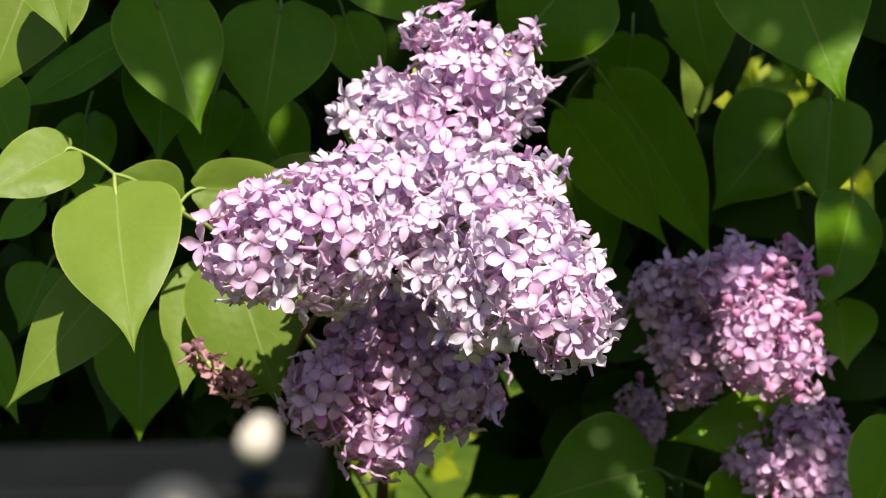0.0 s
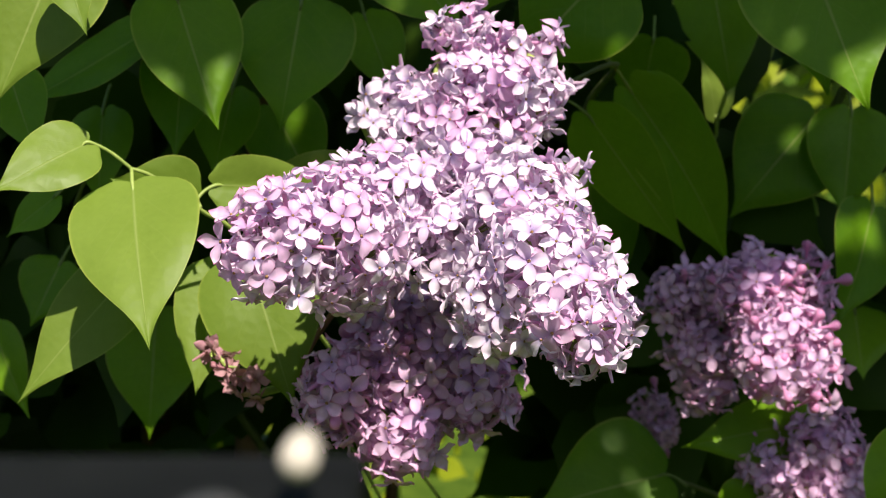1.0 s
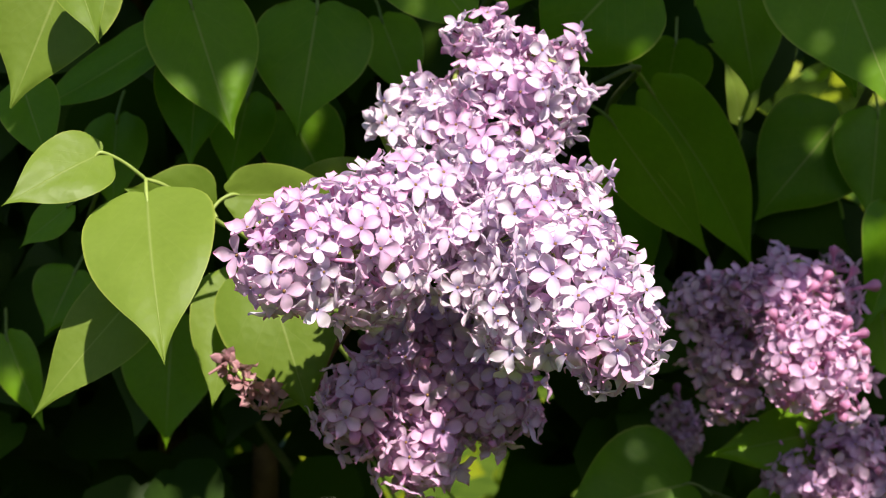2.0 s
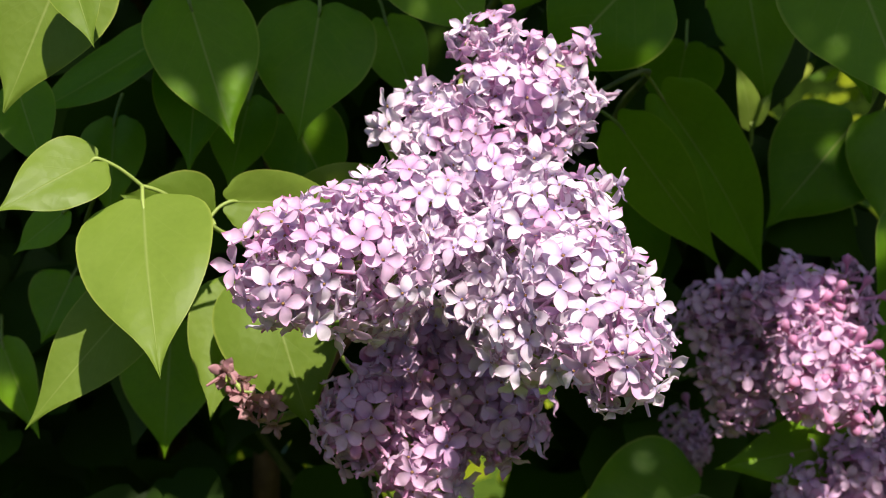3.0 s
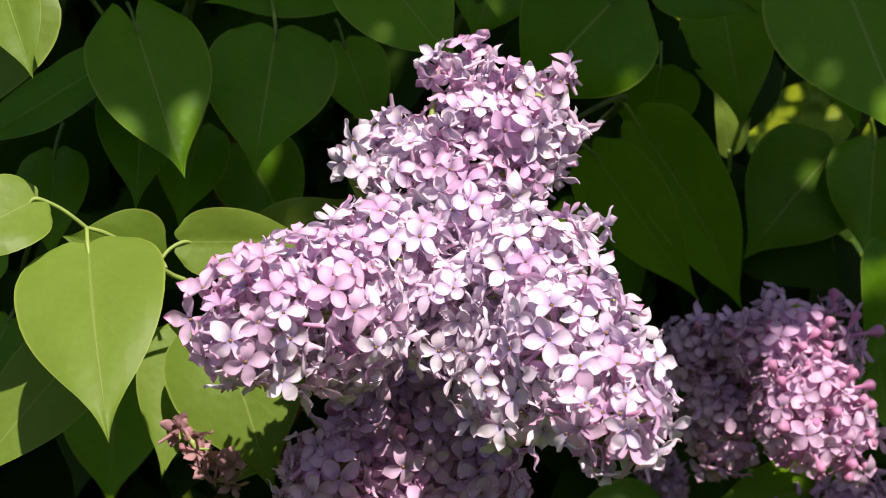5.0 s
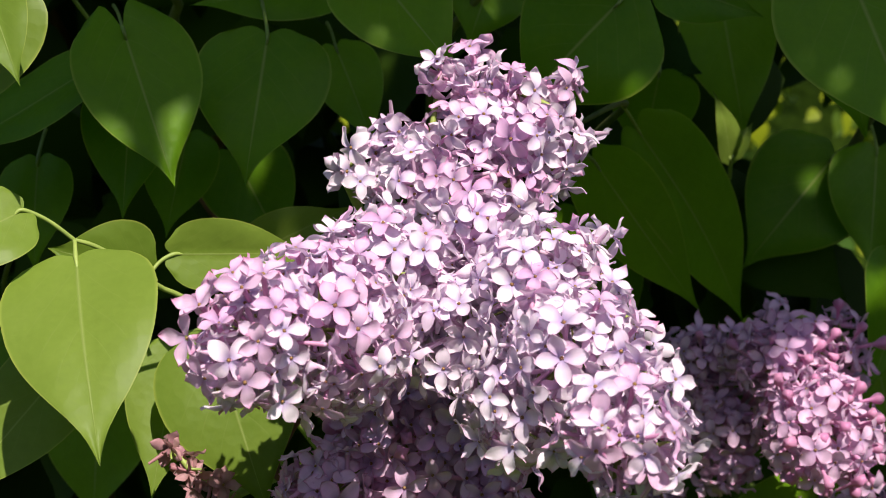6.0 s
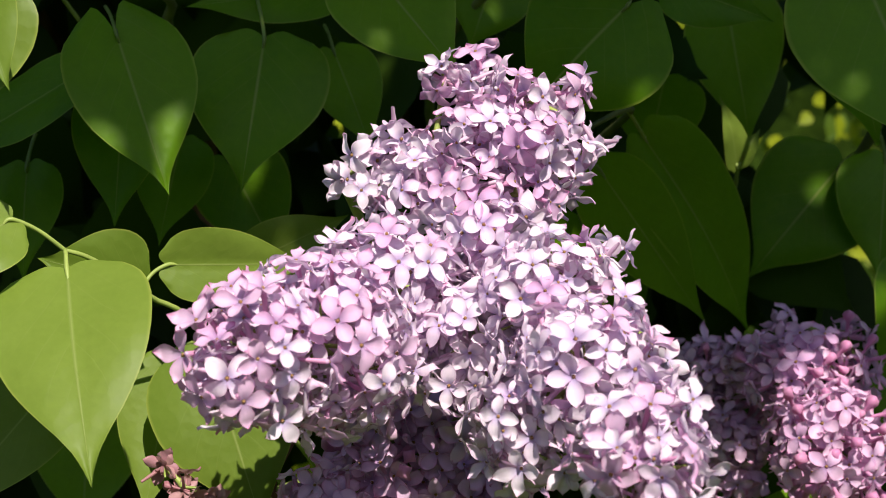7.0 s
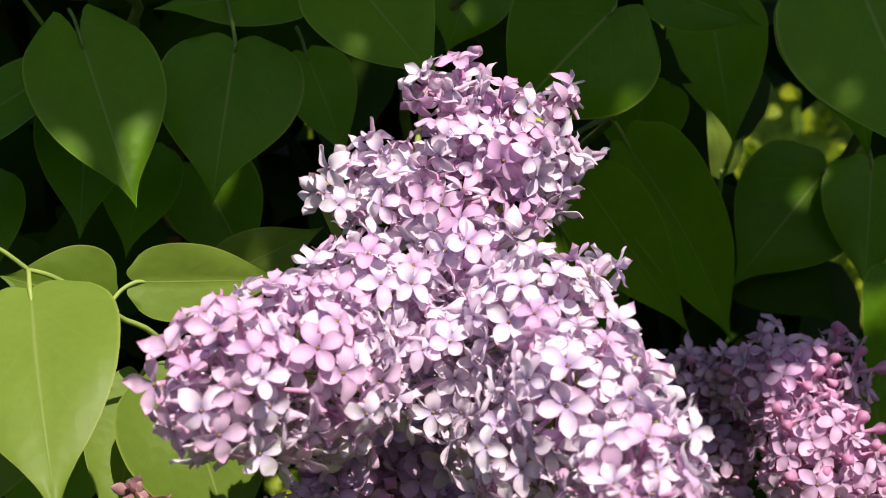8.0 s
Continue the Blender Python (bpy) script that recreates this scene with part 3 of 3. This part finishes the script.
t_right = twig("twig with large drooping dark green leaves", [(0.1000, 0.4200, 1.1000), (0.1246, 0.3525, 1.2869), (0.0747, 0.2396, 1.3455), (0.0823, 0.1634, 1.3777), (0.0498, 0.1314, 1.3662)])
leaf(t_right, (0.0898, 0.1800, 1.3658), (0.1527, 0.2320, 1.2722), 0.0460, -28, 0.30, 0.15, (0.0766, 0.1580, 1.3807), pale_stalk=True)
leaf(t_right, (0.0692, 0.1652, 1.3549), (0.1214, 0.1957, 1.2846), 0.0361, 18, 0.15, 0.1, (0.0546, 0.1613, 1.3629))
leaf(t_right, (0.1937, 0.2502, 1.3489), (0.1498, 0.2429, 1.2973), 0.0590, 0, 0.12, 0.1, (0.2128, 0.2808, 1.3511))
leaf(t_right, (0.2100, 0.2406, 1.3522), (0.2032, 0.2229, 1.2987), 0.0430, 0, 0.2, 0.1, (0.2115, 0.2563, 1.3635))
leaf(t_right, (0.1385, 0.2505, 1.4233), (0.1516, 0.2514, 1.3576), 0.0524, 0, 0.2, 0.1, (0.1361, 0.2624, 1.4350))
leaf(t_right, (0.0720, 0.2370, 1.3268), (0.0935, 0.2366, 1.2524), 0.0477, 0, 0.2, 0.1, (0.0687, 0.2490, 1.3383))
leaf(t_right, (0.1773, 0.2947, 1.3063), (0.2037, 0.2882, 1.2600), 0.0439, 0, 0.2, 0.1, (0.1714, 0.3082, 1.3167))
leaf(t_right, (0.1069, 0.2255, 1.3887), (0.1018, 0.2400, 1.3482), 0.0400, 0, 0.2, 0.1, (0.1083, 0.2335, 1.3999))
leaf(t_right, (0.2149, 0.2138, 1.3053), (0.1936, 0.1861, 1.2521), 0.0441, 0, 0.2, 0.1, (0.2189, 0.2310, 1.3153))
t_shoot = twig("short pale shoot with narrow upright sunlit leaves", [(0.1246, 0.3525, 1.2869), (0.1318, 0.2887, 1.3099), (0.1389, 0.2250, 1.3409)])
leaf(t_shoot, (0.1360, 0.2120, 1.3501), (0.1280, 0.2060, 1.3805), 0.0140, 20, 0.30, 0.25, (0.1389, 0.2250, 1.3409))
leaf(t_shoot, (0.1370, 0.2120, 1.3511), (0.1462, 0.2140, 1.3671), 0.0090, -20, 0.35, 0.20, (0.1389, 0.2250, 1.3409))
t_ur = twig("twig with a large leaf tipped downwards", [(0.1400, 0.4000, 1.2000), (0.2102, 0.2526, 1.3659), (0.1721, 0.1744, 1.4560), (0.1536, 0.1117, 1.4413)])
leaf(t_ur, (0.1484, 0.0953, 1.4322), (0.1740, 0.0703, 1.3624), 0.0684, -5, 0.15, 0.1, (0.1536, 0.1117, 1.4413))
leaf(t_ur, (0.1516, 0.1404, 1.4301), (0.1749, 0.1413, 1.3647), 0.0573, -20, 0.15, 0.1, (0.1580, 0.1321, 1.4428))
t_ll = twig("low twig with smooth pale green leaves", [(0.0000, 0.3400, 1.0500), (-0.0637, 0.1449, 1.2462), (-0.0799, 0.0905, 1.2906), (-0.0839, 0.0671, 1.3035)])
leaf(t_ll, (-0.0889, 0.0814, 1.2978), (-0.0967, 0.0592, 1.2477), 0.0320, 0, 0.15, 0.05, (-0.0832, 0.0722, 1.3037))
leaf(t_ll, (-0.0748, 0.0622, 1.3044), (-0.0555, 0.0440, 1.2468), 0.0496, 0, 0.1, 0.05, (-0.0832, 0.0722, 1.3037))
t_low = twig("low inner twig with dark green leaves in shade", [(-0.0200, 0.3800, 1.0000), (-0.1200, 0.3200, 1.1800), (-0.1480, 0.2615, 1.2592), (-0.1784, 0.2073, 1.2925), (-0.1495, 0.1085, 1.3328)])
leaf(t_low, (-0.1484, 0.2461, 1.2477), (-0.1506, 0.2271, 1.1845), 0.0525, 0, 0.15, 0.1, (-0.1480, 0.2615, 1.2592))
leaf(t_low, (-0.1828, 0.1904, 1.2826), (-0.1953, 0.1763, 1.2542), 0.0330, 0, 0.2, 0.1, (-0.1784, 0.2073, 1.2925))
leaf(t_low, (-0.2161, 0.1861, 1.2521), (-0.1966, 0.1701, 1.2105), 0.0229, 0, 0.2, 0.1, (-0.2209, 0.2020, 1.2624))
leaf(t_low, (-0.1589, 0.0954, 1.3254), (-0.1808, 0.0930, 1.3080), 0.0198, 15, 0.2, 0.1, (-0.1495, 0.1085, 1.3328))
t_lr = twig("low twig with rounded green leaves beside the flowers", [(0.1000, 0.4000, 1.0000), (0.1798, 0.2208, 1.1401), (0.1508, 0.2226, 1.1524), (0.1240, 0.2192, 1.1642)])
leaf(t_lr, (0.1154, 0.2196, 1.1675), (0.0468, 0.2075, 1.1530), 0.0698, 0, 0.12, 0.1, (0.1261, 0.2140, 1.1632))
leaf(t_lr, (0.1782, 0.1796, 1.2060), (0.1169, 0.1778, 1.1934), 0.0331, 0, 0.15, 0.1, (0.2001, 0.2179, 1.1913))
leaf(t_lr, (0.2106, 0.1006, 1.2186), (0.1861, 0.0839, 1.1715), 0.0416, 0, 0.15, 0.1, (0.2159, 0.1162, 1.2288))
leaf(t_lr, (0.1560, 0.1745, 1.1699), (0.1357, 0.1716, 1.1489), 0.0359, 0, 0.2, 0.1, (0.1642, 0.1878, 1.1785))
leaf(t_lr, (0.2165, 0.2461, 1.2478), (0.2157, 0.2215, 1.2166), 0.0383, 0, 0.2, 0.1, (0.2167, 0.2655, 1.2572))

# ---- flower heads ----
panicle("upright upper panicle of pale lilac florets in full bloom", (0.0, 0.10, 1.28), 0, 0.02, [(0.0036, 0.0460, 1.3939, 0.0073), (0.0147, 0.0480, 1.3958, 0.0081), (0.0277, 0.0400, 1.3877, 0.0100), (0.0398, 0.0440, 1.3821, 0.0081), (0.0467, 0.0500, 1.3914, 0.0024), (0.0510, 0.0460, 1.3727, 0.0046), (0.0424, 0.0420, 1.3664, 0.0093), (0.0284, 0.0340, 1.3724, 0.0123), (0.0129, 0.0360, 1.3762, 0.0123), (-0.0004, 0.0440, 1.3703, 0.0089), (-0.0126, 0.0560, 1.3749, 0.0059), (-0.0188, 0.0600, 1.3686, 0.0063), (-0.0297, 0.0640, 1.3601, 0.0056), (-0.0191, 0.0540, 1.3588, 0.0091), (-0.0043, 0.0400, 1.3586, 0.0121), (0.0109, 0.0300, 1.3580, 0.0138), (0.0250, 0.0340, 1.3577, 0.0119), (0.0346, 0.0420, 1.3541, 0.0081), (0.0136, 0.0200, 1.3445, 0.0147)], 0.05)
panicle("broad side panicle of pale lilac florets in sunshine", (0.0, 0.10, 1.26), 0, 0.01, [(-0.0600, -0.0498, 1.3200, 0.0104), (-0.0495, -0.0383, 1.3223, 0.0192), (-0.0343, -0.0222, 1.3223, 0.0248), (-0.0175, 0.0033, 1.3313, 0.0219), (-0.0260, -0.0136, 1.3114, 0.0177), (-0.0057, 0.0140, 1.3318, 0.0155)], 0.14)
panicle("large forward panicle of bright lilac florets in sunshine", (0.0, 0.10, 1.26), 0, 0.01, [(0.0302, -0.0076, 1.3328, 0.0191), (0.0096, -0.0004, 1.3188, 0.0181), (0.0383, -0.0331, 1.3162, 0.0217), (0.0477, -0.0622, 1.3026, 0.0158), (0.0257, -0.0272, 1.3008, 0.0185), (0.0538, -0.0756, 1.3006, 0.0090), (0.0477, 0.0044, 1.3420, 0.0082), (0.0150, -0.0037, 1.3025, 0.0115), (0.0479, 0.0040, 1.3429, 0.0022), (0.0541, -0.0280, 1.3252, 0.0022), (0.0555, -0.0500, 1.3158, 0.0022), (0.0598, -0.0620, 1.3111, 0.0022), (0.0621, -0.0720, 1.2997, 0.0022), (0.0557, -0.0700, 1.2919, 0.0022), (0.0454, -0.0620, 1.2880, 0.0022), (0.0318, -0.0400, 1.2908, 0.0026), (0.0121, -0.0120, 1.2920, 0.0031)])
panicle("lower panicle of mauve florets under the others", (0.0, 0.10, 1.24), 1, 0.05, [(-0.0089, 0.0423, 1.2707, 0.0264), (-0.0344, 0.0254, 1.2585, 0.0174), (0.0134, 0.0413, 1.2564, 0.0193), (-0.0129, 0.0332, 1.2420, 0.0201), (-0.0149, 0.0337, 1.2314, 0.0111), (-0.0367, 0.0289, 1.2474, 0.0120)])
panicle("rounded pink and lilac panicle with many closed buds", (0.13, 0.20, 1.24), 1, 0.46, [(0.1540, 0.1273, 1.2504, 0.0230), (0.1493, 0.1564, 1.2710, 0.0195), (0.1686, 0.1604, 1.2702, 0.0147), (0.1731, 0.1706, 1.2859, 0.0075), (0.1504, 0.1809, 1.2867, 0.0063), (0.1697, 0.1318, 1.2396, 0.0119)])
panicle("mauve panicle in leaf shade", (0.13, 0.20, 1.24), 1, 0.08, [(0.1189, 0.1928, 1.2638, 0.0160), (0.1283, 0.1843, 1.2395, 0.0184), (0.1312, 0.1770, 1.2230, 0.0127), (0.1327, 0.1788, 1.2717, 0.0131), (0.0967, 0.1968, 1.2566, 0.0034)])
panicle("small drooping panicle of mauve florets", (0.11, 0.30, 1.20), 1, 0.1, [(0.1130, 0.2586, 1.1929, 0.0103), (0.1173, 0.2568, 1.1801, 0.0114)])
panicle("low panicle of mauve and pink florets", (0.15, 0.22, 1.20), 1, 0.2, [(0.1846, 0.1779, 1.1938, 0.0205), (0.1628, 0.1761, 1.1811, 0.0174), (0.1910, 0.1754, 1.1761, 0.0205)])
panicle("small drooping panicle of wilted pinkish-brown florets", (-0.03, 0.16, 1.23), 2, 0.3, [(-0.0872, 0.0393, 1.2708, 0.0026), (-0.0807, 0.0393, 1.2642, 0.0049), (-0.0749, 0.0406, 1.2590, 0.0049), (-0.0697, 0.0418, 1.2527, 0.0045)])


# ---- the stand in front ----
def stand():
    ob = new("black_stand")
    tagged(ob, "black metal stand with a cream knob", "stand")
    y0, z0 = -0.412, 1.3558

    def box(name, a, b, bevel, mat):
        bm = bmesh.new()
        bmesh.ops.create_cube(bm, size=1.0)
        for q in bm.verts:
            q.co = Vector([a[i] + (q.co[i] + 0.5) * (b[i] - a[i]) for i in range(3)])
        bmesh.ops.bevel(bm, geom=bm.edges[:], offset=bevel, segments=3, affect="EDGES", profile=0.6)
        me = bpy.data.meshes.new(name)
        bm.to_mesh(me)
        bm.free()
        me.materials.append(mat)
        return part_of(name, me, ob)

    box("arm", (-0.0738, y0, z0 - 0.0066), (-0.0013, y0 + 0.018, z0 - 0.0052), 0.0006, SATIN)
    box("body", (-0.0738, y0 + 0.0005, z0 - 0.028), (-0.0013, y0 + 0.020, z0 - 0.0068), 0.001, BLACK)
    box("post", (-0.055, y0 + 0.004, 0.012), (-0.039, y0 + 0.018, z0 - 0.022), 0.002, BLACK)
    box("base_plate", (-0.16, y0 - 0.10, 0.0), (0.07, y0 + 0.12, 0.014), 0.004, BLACK)

    def turned(name, profile, at, mat):
        v, f = [], []
        for r, d in profile:
            for k in range(20):
                a = 2 * math.pi * k / 20
                v.append((at[0] + r * math.cos(a), at[1] - d, at[2] + r * math.sin(a)))
        for i in range(len(profile) - 1):
            for k in range(20):
                a, b = i * 20 + k, i * 20 + (k + 1) % 20
                f.append((a, b, b + 20, a + 20))
        f.append(tuple(range(len(v) - 20, len(v))))
        return part_of(name, mesh_of(name, v, f, mat), ob)

    turned("knob", [(0.0016, -0.002), (0.0018, 0.001), (0.0018, 0.003), (0.0014, 0.0037), (0.0005, 0.0041)], (-0.0060, y0, 1.3559), CREAM)
    turned("dial", [(0.0045, -0.001), (0.0050, 0.001), (0.0048, 0.003), (0.0035, 0.0045), (0.0012, 0.005)], (-0.0143, y0, 1.3474), GREY)


stand()
